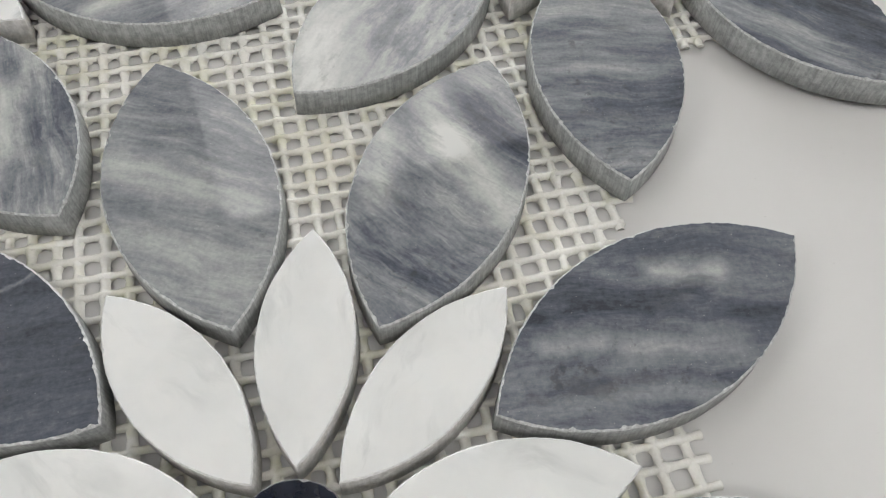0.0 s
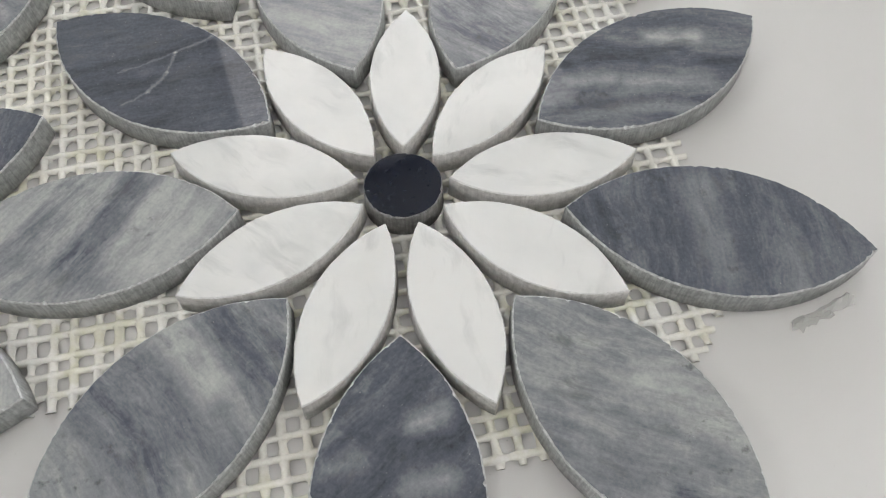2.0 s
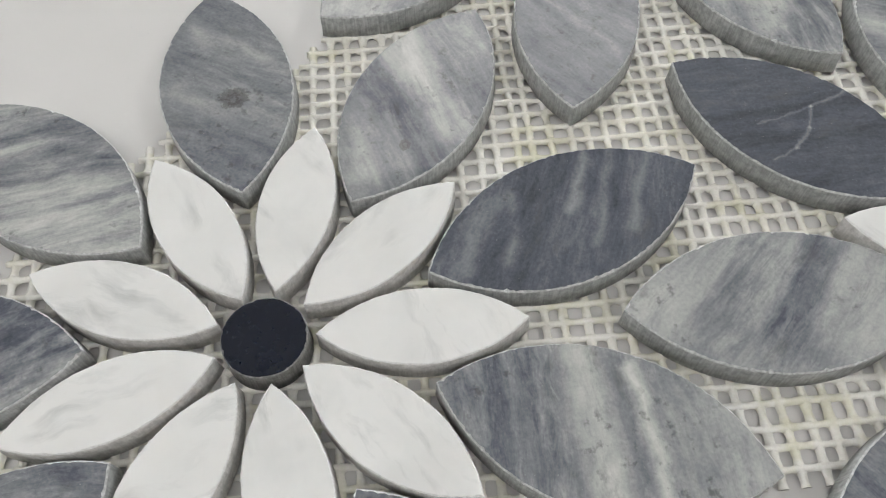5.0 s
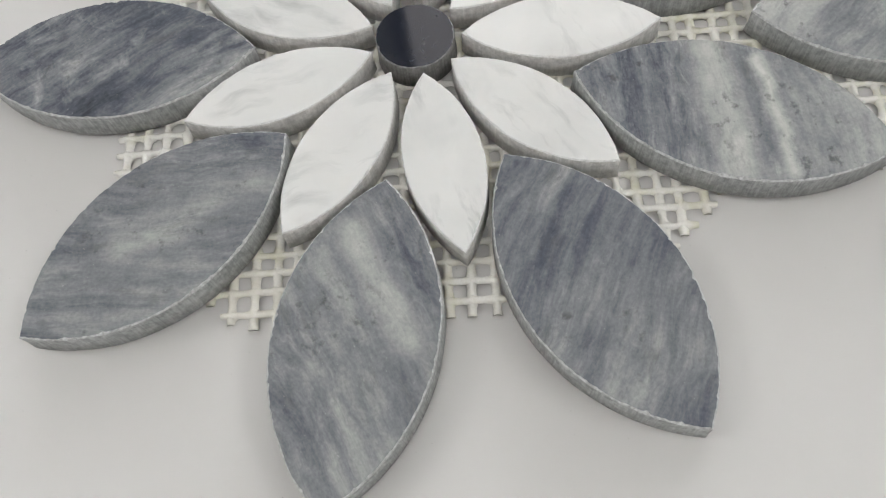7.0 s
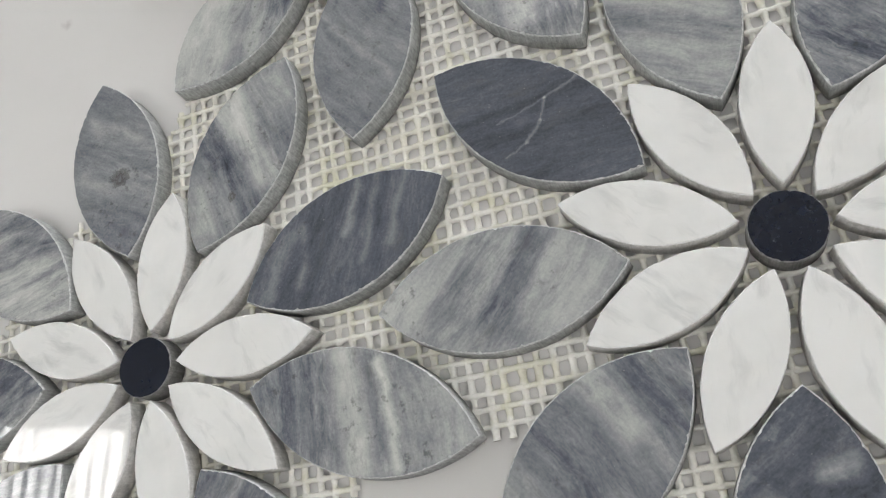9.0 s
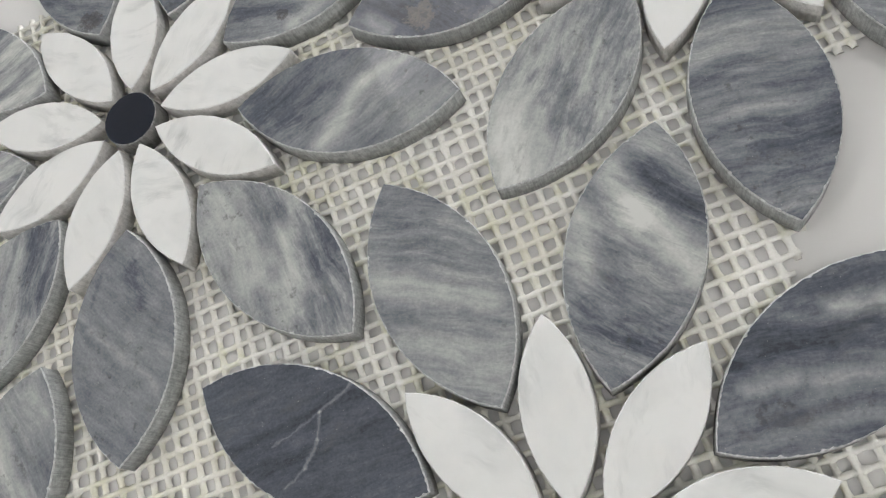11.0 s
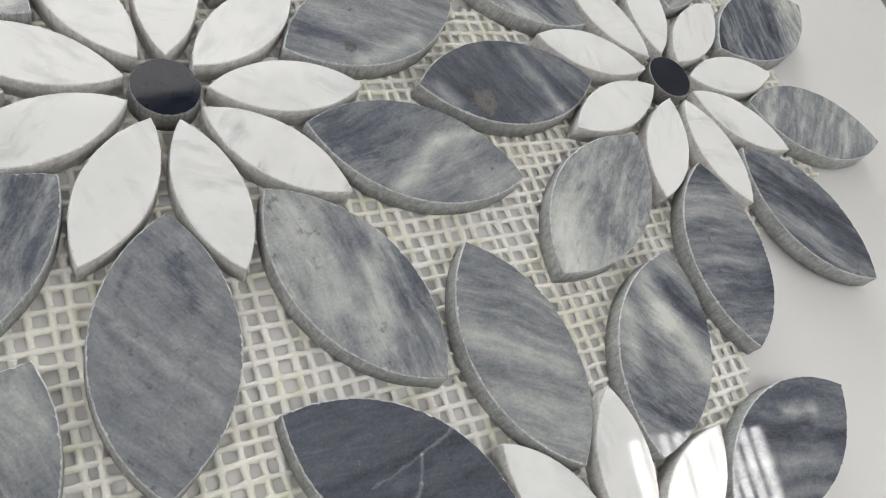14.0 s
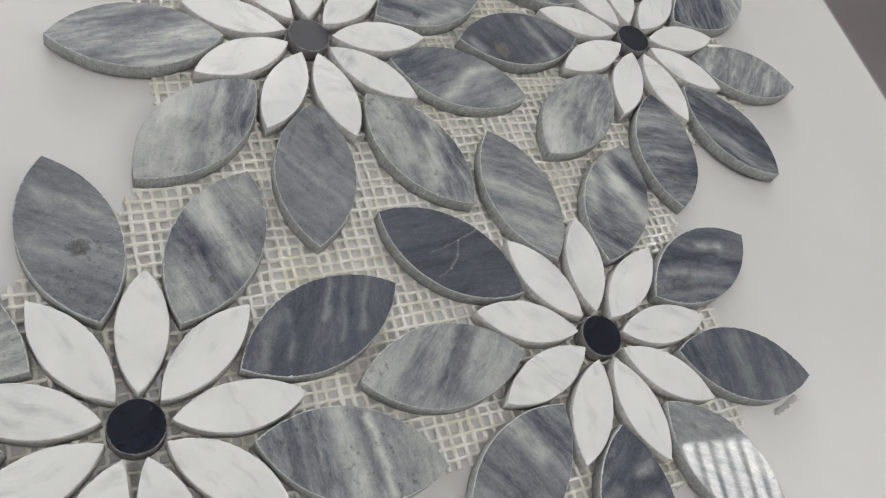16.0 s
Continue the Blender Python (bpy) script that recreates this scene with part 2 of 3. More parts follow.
def table_top():
    n = Nodes("white_laminate_gloss")
    geo = n.tree.nodes.new("ShaderNodeNewGeometry").outputs["Position"]
    cloud = n.noise(geo, 9.0, 4.0, 0.6)
    smear = n.noise(n.vmath("MULTIPLY", geo, (20.0, 70.0, 20.0)), 1.0, 4.0, 0.6)
    dust = n.ramp(n.noise(geo, 1400.0, 1.0), (0.79, 0.0), (0.82, 1.0))
    col = n.ramp(cloud, (0.3, (0.66, 0.65, 0.636)), (0.7, (0.70, 0.69, 0.678)))
    col = n.mix(n.math("MULTIPLY", dust, 0.35), col, (0.25, 0.24, 0.22, 1))
    ragged = n.math("MULTIPLY", n.math("SUBTRACT", n.noise(geo, 330.0, 5.0, 0.7), 0.5), 2.2)
    for x, y, size in ((-0.2176, 0.1425, 0.0045), (-0.2238, 0.0975, 0.0022), (-0.2085, 0.1400, 0.0030), (-0.1895, 0.1117, 0.0009)):
        reach = n.tree.nodes.new("ShaderNodeVectorMath")
        reach.operation = "LENGTH"
        n.put(reach.inputs[0], n.vmath("SUBTRACT", geo, (x, y, TABLE)))
        q = n.math("ADD", n.math("DIVIDE", reach.outputs["Value"], size), ragged)
        col = n.mix(n.ramp(n.math("MULTIPLY", q, 0.5), (0.1, 0.5), (0.6, 0.0)), col, (0.36, 0.33, 0.33, 1))
    return n.set(Base_Color=col, Roughness=n.ramp(smear, (0.3, 0.30), (0.7, 0.42)), IOR=1.5)


def plain(name, col, rough, amount=0.08, scale=6.0):
    n = Nodes(name)
    geo = n.tree.nodes.new("ShaderNodeNewGeometry").outputs["Position"]
    c = n.noise(geo, scale, 5.0, 0.6)
    n.bump(n.noise(geo, scale * 30, 3.0), 0.0005, 0.3)
    return n.set(Base_Color=n.mix(c, tuple(k * (1 - amount) for k in col) + (1,), tuple(min(1, k * (1 + amount)) for k in col) + (1,)), Roughness=rough)


def glow(name, col, strength):
    n = Nodes(name)
    return n.set(Base_Color=(0.8, 0.8, 0.8, 1), Emission_Color=(*col, 1), Emission_Strength=strength)


PLAIN_GREY = grey_marble()
VEINS = {}
VEINS["b", 2] = [(-0.1237, -0.0132, -0.1170, -0.0276, 0.00600, -0.2), (-0.1111, -0.0083, -0.1046, -0.0315, 0.00300, 0.18), (-0.1058, -0.0081, -0.0998, -0.0289, 0.00200, -0.12), (-0.1028, -0.0093, -0.0957, -0.0320, 0.00120, 0.25), (-0.0888, -0.0166, -0.0850, -0.0257, 0.00700, 0.12)]
VEINS["a", 0] = [(-0.0011, 0.0919, 0.0025, 0.0813, 0.00300, 0.3), (0.0025, 0.0813, 0.0111, 0.0674, 0.00300, 0.3), (-0.0097, 0.0815, -0.0088, 0.0718, 0.00300, 0.2), (-0.0050, 0.0683, 0.0038, 0.0551, 0.00600, -0.2), (0.0071, 0.0897, 0.0124, 0.0815, 0.00400, -0.15)]
VEINS["a", 6] = [(-0.0806, 0.0148, -0.0877, 0.0005, 0.00300, -0.15), (-0.0686, 0.0173, -0.0755, -0.0017, 0.00300, -0.2), (-0.0960, 0.0055, -0.0991, 0.0003, 0.00500, 0.1), (-0.0621, 0.0109, -0.0641, 0.0034, 0.00600, 0.12)]
VEINS["c", 3] = [(-0.0904, 0.1032, -0.0824, 0.0842, 0.00400, 0.2), (-0.0804, 0.1044, -0.0754, 0.0847, 0.00300, -0.15), (-0.0747, 0.0909, -0.0726, 0.0732, 0.00300, 0.2), (-0.0638, 0.0950, -0.0642, 0.0721, 0.00500, -0.28)]
VEINS["a", 5] = [(-0.0598, -0.0108, -0.0483, -0.0224, 0.00300, 0.2), (-0.0491, -0.0104, -0.0408, -0.0177, 0.00500, -0.2), (-0.0647, -0.0189, -0.0550, -0.0324, 0.00500, -0.12), (-0.0723, -0.0337, -0.0634, -0.0463, 0.00500, 0.12)]
VEINS["c", 2] = [(-0.0641, 0.1122, -0.0526, 0.1263, 0.00250, 0.2), (-0.0526, 0.1263, -0.0428, 0.1306, 0.00200, 0.18), (-0.0803, 0.1270, -0.0725, 0.1220, 0.00500, -0.12), (-0.0416, 0.1146, -0.0329, 0.1185, 0.00400, 0.15)]
VEINS["d", 5] = [(-0.0205, 0.1066, -0.0206, 0.0954, 0.00500, 0.22), (-0.0107, 0.1172, -0.0051, 0.1011, 0.00300, -0.28), (-0.0122, 0.1200, -0.0068, 0.1077, 0.00200, 0.12), (0.0052, 0.1304, 0.0056, 0.1116, 0.00400, -0.18)]
VEINS["d", 6] = [(-0.0249, 0.1588, -0.0134, 0.1420, 0.00200, 0.26), (-0.0502, 0.1431, -0.0468, 0.1389, 0.00200, 0.2), (-0.0134, 0.1420, -0.0222, 0.1363, 0.00200, 0.15)]
VEINS["b", 0] = [(-0.1536, 0.0481, -0.1445, 0.0398, 0.00400, -0.22), (-0.1507, 0.0581, -0.1404, 0.0373, 0.00300, 0.22), (-0.1581, 0.0356, -0.1539, 0.0233, 0.00300, 0.15), (-0.1416, 0.0640, -0.1352, 0.0563, 0.00400, 0.1)]
VEINS["c", 5] = [(-0.1413, 0.1049, -0.1392, 0.0888, 0.00400, -0.3), (-0.1625, 0.0943, -0.1629, 0.0703, 0.00600, 0.1)]
VEINS["a", 8] = [(-0.0528, 0.0769, -0.0289, 0.0678, 0.00220, 0.11), (-0.0501, 0.0898, -0.0307, 0.0794, 0.00400, -0.10), (-0.0482, 0.0632, -0.0285, 0.0557, 0.00200, 0.09)]
VEINS["a", 1] = [(0.0327, 0.0565, 0.0425, 0.0560, 0.00180, 0.28), (0.0154, 0.0440, 0.0231, 0.0443, 0.00150, 0.2), (0.0271, 0.0431, 0.0428, 0.0445, 0.00200, 0.17), (0.0152, 0.0520, 0.0377, 0.0541, 0.00300, -0.1), (0.0237, 0.0365, 0.0387, 0.0370, 0.00120, 0.12)]
VEINS["c", 4] = [(-0.1141, 0.0902, -0.1107, 0.0822, 0.00200, -0.2), (-0.1245, 0.0773, -0.1056, 0.0615, 0.00080, 0.1), (-0.1223, 0.0909, -0.1245, 0.0838, 0.00060, -0.12)]
VEINS["a", 4] = [(-0.0151, -0.0278, -0.0109, -0.0266, 0.00200, 0.25), (-0.0274, -0.0359, -0.0243, -0.0342, 0.00200, 0.18), (-0.0151, -0.0388, -0.0101, -0.0371, 0.00250, 0.24), (-0.0074, -0.0508, -0.0039, -0.0468, 0.00300, 0.3), (-0.0249, -0.0174, -0.0162, -0.0160, 0.00300, -0.08)]
VEINS["c", 1] = [(-0.0846, 0.1554, -0.0700, 0.1522, 0.00300, -0.12), (-0.0704, 0.1478, -0.0537, 0.1580, 0.00200, 0.16), (-0.0612, 0.1767, -0.0458, 0.1752, 0.00300, 0.12)]
VEINS["a", 3] = [(0.0222, -0.0211, 0.0366, -0.0300, 0.00300, 0.15), (0.0038, -0.0092, 0.0230, -0.0150, 0.00300, -0.1), (0.0259, -0.0399, 0.0344, -0.0423, 0.00150, -0.22)]
VEINS["b", 4] = [(-0.1686, -0.0525, -0.1553, -0.0704, 0.00250, 0.24), (-0.1610, -0.0538, -0.1530, -0.0622, 0.00300, -0.12), (-0.1768, -0.0734, -0.1651, -0.0869, 0.00400, -0.1)]
VEINS["b", 5] = [(-0.2075, -0.0628, -0.1866, -0.0468, 0.00300, 0.14), (-0.1996, -0.0417, -0.1866, -0.0388, 0.00300, -0.14)]
VEINS["a", 2] = [(0.0367, 0.0181, 0.0396, -0.0004, 0.00300, 0.14), (0.0169, 0.0117, 0.0258, 0.0076, 0.00400, -0.06)]
VEINS["b", 1] = [(-0.1118, 0.0330, -0.1138, 0.0208, 0.00100, 0.16), (-0.1005, 0.0355, -0.1027, 0.0181, 0.00100, 0.14), (-0.1252, 0.0222, -0.1242, 0.0085, 0.00120, 0.12), (-0.1073, 0.0348, -0.1088, 0.0138, 0.00080, 0.1), (-0.1325, 0.0126, -0.1317, 0.0054, 0.00100, 0.1)]
VEINS["a", 7] = [(-0.0596, 0.0563, -0.0669, 0.0503, 0.00035, 0.2), (-0.0669, 0.0503, -0.0682, 0.0458, 0.00030, 0.18), (-0.0682, 0.0458, -0.0712, 0.0398, 0.00035, 0.2), (-0.0712, 0.0398, -0.0757, 0.0366, 0.00030, 0.15), (-0.0669, 0.0503, -0.0779, 0.0448, 0.00025, 0.14)]
VEINS["b", 8] = [(-0.1975, 0.0571, -0.1796, 0.0505, 0.00200, 0.1), (-0.1964, 0.0394, -0.1715, 0.0314, 0.00200, 0.08)]
SPECIAL = {key: grey_marble("grey_marble_single_veins", STAINS if key in STAINED else (), 0.2 if key == ("a", 4) else 0.0, veins, (0.19, 0.175, 0.155) if key == ("d", 6) else (0.062, 0.056, 0.052)) for key, veins in VEINS.items()}
SPECIAL["c", 8] = grey_marble("grey_marble_brown_pits", STAINS)
SPECIAL["b", 6] = grey_marble("grey_marble_pale_clouds", clouds=0.3)
GREY = [PLAIN_GREY, sawn("grey_marble_sawn", 0.27, 0.64, (0.97, 1.0, 0.99)), chipped("grey_marble_chipped", 0.34, 0.72, (0.98, 1.0, 1.0))]
WHITE = [white_marble(), sawn("white_marble_sawn", 0.56, 0.80, (1.0, 0.985, 0.96)), chipped("white_marble_chipped", 0.66, 0.86, (1.0, 1.0, 0.99))]
STREAKED = white_marble("white_marble_grey_streaks", 0.50, 0.70, (0.31, 0.325, 0.32), 0.004)
BLACK = [black_marble(), sawn("black_marble_sawn", 0.10, 0.34, (1.0, 0.99, 0.96)), chipped("black_marble_chipped", 0.10, 0.36, (1.0, 1.0, 1.0))]
FIBRE = glass_fibre()
LAMINATE = table_top()
PAINT = plain("white_wall_paint", (0.62, 0.62, 0.61), 0.7)
CEIL = plain("white_ceiling_paint", (0.8, 0.8, 0.79), 0.8)
CONCRETE = plain("grey_screed_floor", (0.17, 0.15, 0.15), 0.45, 0.2, 3.0)
STEEL = plain("grey_lacquered_steel", (0.45, 0.45, 0.46), 0.4, 0.05, 20.0)
EDGING = plain("grey_table_edging", (0.30, 0.29, 0.29), 0.4, 0.05, 30.0)
LOUVRE_LIGHT = glow("louvre_lamp_light", (1.0, 0.985, 0.96), LAMP_STRIPED)
FILL_LIGHT = glow("fill_panel_light", (1.0, 0.99, 0.97), FILL_PANEL)
FILL_GLOW = glow("fill_daylight", (0.97, 0.99, 1.0), FILL_DAYLIGHT)
DIM_LIGHT = glow("dim_lamp_light", (1.0, 0.95, 0.94), LAMP_DIM)

# ---------------------------------------------------------------- room
X0, X1, Y0, Y1 = -3.2, 3.2, -2.8, 3.6


def slab(name, x0, y0, z0, x1, y1, z1, material, label, category):
    bm = bmesh.new()
    box(bm, x0, y0, z0, x1, y1, z1)
    return tagged(part(name, bm, material, None), label, category, kind="structure")


slab("floor", X0 - 0.2, Y0 - 0.2, FLOOR - 0.1, X1 + 0.2, Y1 + 0.2, FLOOR, CONCRETE, "dark brownish grey screed floor of the workroom", "floor")
slab("ceiling", X0 - 0.2, Y0 - 0.2, CEILING, X1 + 0.2, Y1 + 0.2, CEILING + 0.1, CEIL, "plain white painted ceiling of the workroom", "ceiling")
# unseen window, added so that soft fill light comes from the north
WX0, WX1, WZ0, WZ1 = -1.5, 1.3, 0.15, 1.75
bm = bmesh.new()
box(bm, X0, Y1, FLOOR, WX0, Y1 + 0.2, CEILING)
box(bm, WX1, Y1, FLOOR, X1, Y1 + 0.2, CEILING)
box(bm, WX0, Y1, FLOOR, WX1, Y1 + 0.2, WZ0)
box(bm, WX0, Y1, WZ1, WX1, Y1 + 0.2, CEILING)
tagged(part("wall_north", bm, PAINT, None), "white painted wall with an opening for the added window", "wall", kind="structure")
window = tagged(new("fill_window"), "unseen wide window with white frame, added to let in fill light", "window", kind="structure")
bm = bmesh.new()
for bx0, bz0, bx1, bz1 in ((WX0, WZ0, WX1, WZ0 + 0.06), (WX0, WZ1 - 0.06, WX1, WZ1), (WX0, WZ0 + 0.06, WX0 + 0.06, WZ1 - 0.06), (WX1 - 0.06, WZ0 + 0.06, WX1, WZ1 - 0.06), (-0.13, WZ0 + 0.06, -0.07, WZ1 - 0.06)):
    box(bm, bx0, Y1 + 0.08, bz0, bx1, Y1 + 0.14, bz1)
part("window_frame", bm, PAINT, window)
bm = bmesh.new()
box(bm, WX0, Y1 - 0.06, WZ0 - 0.03, WX1, Y1 - 0.001, WZ0 - 0.001)
part("window_sill", bm, PAINT, window)
# glowing sheet behind the added window, the source of its fill light
bm = bmesh.new()
box(bm, WX0 - 0.6, Y1 + 0.6, WZ0 - 0.5, WX1 + 0.6, Y1 + 0.62, WZ1 + 0.5)
tagged(part("backdrop", bm, FILL_GLOW, None), "unseen glowing sheet added outside the window as fill daylight", "sky", kind="structure")
slab("wall_south", X0, Y0 - 0.2, FLOOR, X1, Y0, CEILING, PAINT, "plain white painted wall of the workroom", "wall")
slab("wall_east", X1, Y0 - 0.2, FLOOR, X1 + 0.2, Y1 + 0.2, CEILING, PAINT, "plain white painted wall of the workroom", "wall")
slab("wall_west", X0 - 0.2, Y0 - 0.2, FLOOR, X0, Y1 + 0.2, CEILING, PAINT, "plain white painted wall of the workroom", "wall")


def louvre_lamp(x, y, wide, long):
    """A ceiling lamp behind a louvre of upright blades, (x, y) the middle of its far edge."""
    lamp = tagged(new("louvre_lamp"), "white ceiling lamp with bright parallel louvre strips", "lamp", "louvre lamps")
    lamp.matrix_world = pose(x, y, CEILING, 0, 0, 3.0)
    hx = wide / 2
    bm = bmesh.new()
    for x0, y0, x1, y1 in ((-hx - 0.02, -long - 0.02, hx + 0.02, -long), (-hx - 0.02, 0, hx + 0.02, 0.02), (-hx - 0.02, -long, -hx, 0), (hx, -long, hx + 0.02, 0)):
        box(bm, x0, y0, -0.024, x1, y1, -0.001)
    part("frame", bm, STEEL, lamp)
    bm = bmesh.new()
    box(bm, -hx, -long, -0.012, hx, 0.0, -0.002)
    part("diffuser", bm, LOUVRE_LIGHT, lamp)
    count = 10
    bm = bmesh.new()
    box(bm, -0.010, -long, -0.018, 0.010, 0.0, -0.013)
    first = part("blade", bm, STEEL, lamp)
    for k in range(count - 1):
        d = first if k == 0 else first.copy()
        if k:
            scene.collection.objects.link(d)
        d.location = (-hx + (k + 1) * wide / count, 0, 0)
    for k in range(1, 4):
        bm = bmesh.new()
        box(bm, -hx, -long * k / 4 - 0.003, -0.023, hx, -long * k / 4 + 0.003, -0.0185)
        part("cross_bar", bm, STEEL, lamp)
    return lamp


def panel_lamp(x, y, hx, hy, material, label, turn=0.0):
    lamp = tagged(new("panel_lamp"), label, "lamp", "ceiling lamps")
    lamp.matrix_world = pose(x, y, CEILING, 0, 0, turn)
    bm = bmesh.new()
    box(bm, -hx - 0.02, -hy - 0.02, -0.03, hx + 0.02, -hy, -0.001)
    box(bm, -hx - 0.02, hy, -0.03, hx + 0.02, hy + 0.02, -0.001)
    box(bm, -hx - 0.02, -hy, -0.03, -hx, hy, -0.001)
    box(bm, hx, -hy, -0.03, hx + 0.02, hy, -0.001)
    part("frame", bm, STEEL, lamp)
    bm = bmesh.new()
    box(bm, -hx, -hy, -0.02, hx, hy, -0.002)
    part("diffuser", bm, material, lamp)


louvre_lamp(1.79, 0.45, 0.60, 1.20)
louvre_lamp(-2.15, 0.06, 0.60, 1.20)
panel_lamp(-0.29, 2.106, 0.57, 0.60, DIM_LIGHT, "dim frosted ceiling panel lamp", 20.0)
# two unseen panels added as overhead fill, kept clear of the tiles' reflections
for px, py in ((-0.55, -0.95), (0.45, -0.95)):
    panel_lamp(px, py, 0.42, 0.46, FILL_LIGHT, "unseen ceiling panel added as overhead fill light")

# ---------------------------------------------------------------- table
spin = Matrix.Rotation(radians(TWIST), 4, "Z")
table = tagged(new("table"), "glossy white laminate work table with grey edging", "table")
table.matrix_world = Matrix.Translation((0, 0, TABLE)) @ spin
EDGE = 0.2165         # distance of the table's side from the origin, across
bm = bmesh.new()
box(bm, -1.2, -0.55, -0.025, EDGE, 0.85, 0.0)
bmesh.ops.bevel(bm, geom=list(bm.edges), offset=0.002, segments=3, affect="EDGES")
part("tabletop", bm, LAMINATE, table)
bm = bmesh.new()
box(bm, EDGE + 0.0003, -0.55, -0.024, EDGE + 0.0022, 0.85, -0.0015)
part("edging", bm, EDGING, table, "grey plastic edging strip")
for lx in (-1.15, EDGE - 0.09):
    for ly in (-0.5, 0.76):
        bm = bmesh.new()
        box(bm, lx, ly, FLOOR - TABLE, lx + 0.04, ly + 0.04, -0.026)
        bmesh.ops.bevel(bm, geom=list(bm.edges), offset=0.003, segments=2, affect="EDGES")
        part("leg", bm, STEEL, table)

# ---------------------------------------------------------------- mosaic sheet
sheet = tagged(new("mosaic_sheet"), "flower mosaic sheet of white, grey and black marble on fibre mesh", "mosaic tile")
FLOWERS = {"a": (-0.0185, 0.0178, 91.2), "b": (-0.1650, -0.0118, 91.5), "c": (-0.1163, 0.1320, 91.0), "d": (0.0293, 0.1602, 91.5)}
PETAL_IN, PETAL_OUT, PETAL_HALF = 0.0087, 0.0459, 0.0072
LEAF_IN, LEAF_OUT, LEAF_HALF = 0.0307, 0.0871, 0.0138
DISC = 0.0075


def lens_outline(half, wide, steps):
    """Outline of two circular arcs that meet in points, along x."""
    r = (half * half + wide * wide) / (2 * wide)
    turn = math.asin(half / r)
    side = [(r * math.sin(a), r * math.cos(a) - (r - wide)) for a in np.linspace(-turn, turn, steps)]
    return side[:-1] + [(-x, -y) for x, y in side[:-1]]


def tile_mesh(name, outline, materials, rng, chip, rim):
    """A tile from its outline: sawn sides, a thin chipped rim and a flat polished face."""
    pts = np.array(outline)
    ahead, back = np.roll(pts, -1, 0), np.roll(pts, 1, 0)
    tangent = ahead - back
    tangent /= np.linalg.norm(tangent, axis=1)[:, None]
    out = np.stack([-tangent[:, 1], tangent[:, 0]], 1)
    if (out * pts).sum() < 0:
        out = -out
    k = len(pts)
    low = np.convolve(np.tile(rng.normal(0, 1, k), 3), np.ones(7) / 7, "same")[k : 2 * k]
    wob = low * 0.00007 + rng.normal(0, 1, k) * 0.00002
    nick = np.where(rng.random(k) < 0.10, rng.random(k), 0) * chip
    inset = rim * (0.65 + 0.6 * rng.random(k)) + nick
    bm = bmesh.new()
    rings = []
    for off, z in ((wob * 0.6 + 0.0002, 0.0), (wob, THICK * 0.5), (wob * 1.0, THICK - rim * 1.1 - nick * 0.7), (wob - inset, THICK)):
        p = pts + out * np.asarray(off)[:, None]
        zz = np.broadcast_to(z, (k,))
        rings.append([bm.verts.new((x, y, h)) for (x, y), h in zip(p, zz)])
    for lower, upper, m in ((rings[0], rings[1], 1), (rings[1], rings[2], 1), (rings[2], rings[3], 2)):
        for i in range(k):
            j = (i + 1) % k
            f = bm.faces.new((lower[i], lower[j], upper[j], upper[i]))
            f.material_index = m
            f.smooth = m == 1
    bm.faces.new(rings[3]).material_index = 0
    bm.faces.new(rings[0][::-1]).material_index = 1
    bmesh.ops.recalc_face_normals(bm, faces=bm.faces[:])
    me = bpy.data.meshes.new(name)
    bm.to_mesh(me)
    bm.free()
    for m in materials:
        me.materials.append(m)
    return me


rng = np.random.default_rng(7)
PETALS = [tile_mesh("white_petal", lens_outline((PETAL_OUT - PETAL_IN) / 2, PETAL_HALF, 72), WHITE, rng, 0.0002, 0.00022) for _ in range(5)]
LEAVES = [tile_mesh("grey_leaf", lens_outline((LEAF_OUT - LEAF_IN) / 2, LEAF_HALF, 112), GREY, rng, 0.00035, 0.00028) for _ in range(7)]
DISCS = [tile_mesh("black_disc", [(DISC * math.cos(a), -DISC * math.sin(a)) for a in np.linspace(0, 2 * math.pi, 64, endpoint=False)], BLACK, rng, 0.0003, 0.0002) for _ in range(2)]


def set_tile(name, mesh, x, y, turn, color, label=""):
    ob = new(name, mesh)
    ob.matrix_world = pose(x, y, BASE + rng.normal(0, 0.00004), rng.normal(0, 0.10), rng.normal(0, 0.10), turn)
    ob.parent = sheet
    ob.color = color
    if label:
        ob["label"] = label
    return ob


# tone, direction of the streaks in degrees, contrast; leaves clockwise from the top of each flower
STREAKS = {
    "a": [(0.43, -38, 1.0), (0.26, 3, 0.75), (0.22, 97, 0.4), (0.46, -15, 0.5), (0.13, 48, 0.45), (0.38, -52, 0.6), (0.48, 58, 0.6), (0.13, 12, 0.2), (0.41, -17, 0.7)],
    "b": [(0.45, -58, 1.0), (0.18, 80, 0.5), (0.49, -72, 0.8), (0.33, 78, 0.4), (0.40, -52, 0.7), (0.40, 10, 0.7), (0.40, 45, 0.6), (0.53, 20, 0.6), (0.37, -18, 0.45)],
    "c": [(0.30, 10, 0.4), (0.35, -12, 0.7), (0.36, 34, 0.7), (0.54, -68, 0.9), (0.36, -40, 0.25), (0.54, 80, 0.7), (0.42, 25, 0.7), (0.58, 30, 0.6), (0.33, -30, 0.5)],
    "d": [(0.48, 40, 0.6), (0.38, 90, 1.0), (0.40, 60, 0.7), (0.30, -30, 0.6), (0.28, 0, 0.5), (0.61, 60, 0.95), (0.15, -42, 0.7), (0.40, -40, 0.7), (0.34, -20, 0.5)],
}


STREAKED_PETALS = {("c", 3): 62, ("b", 4): 118}      # petals with plain grey streaks, and their direction
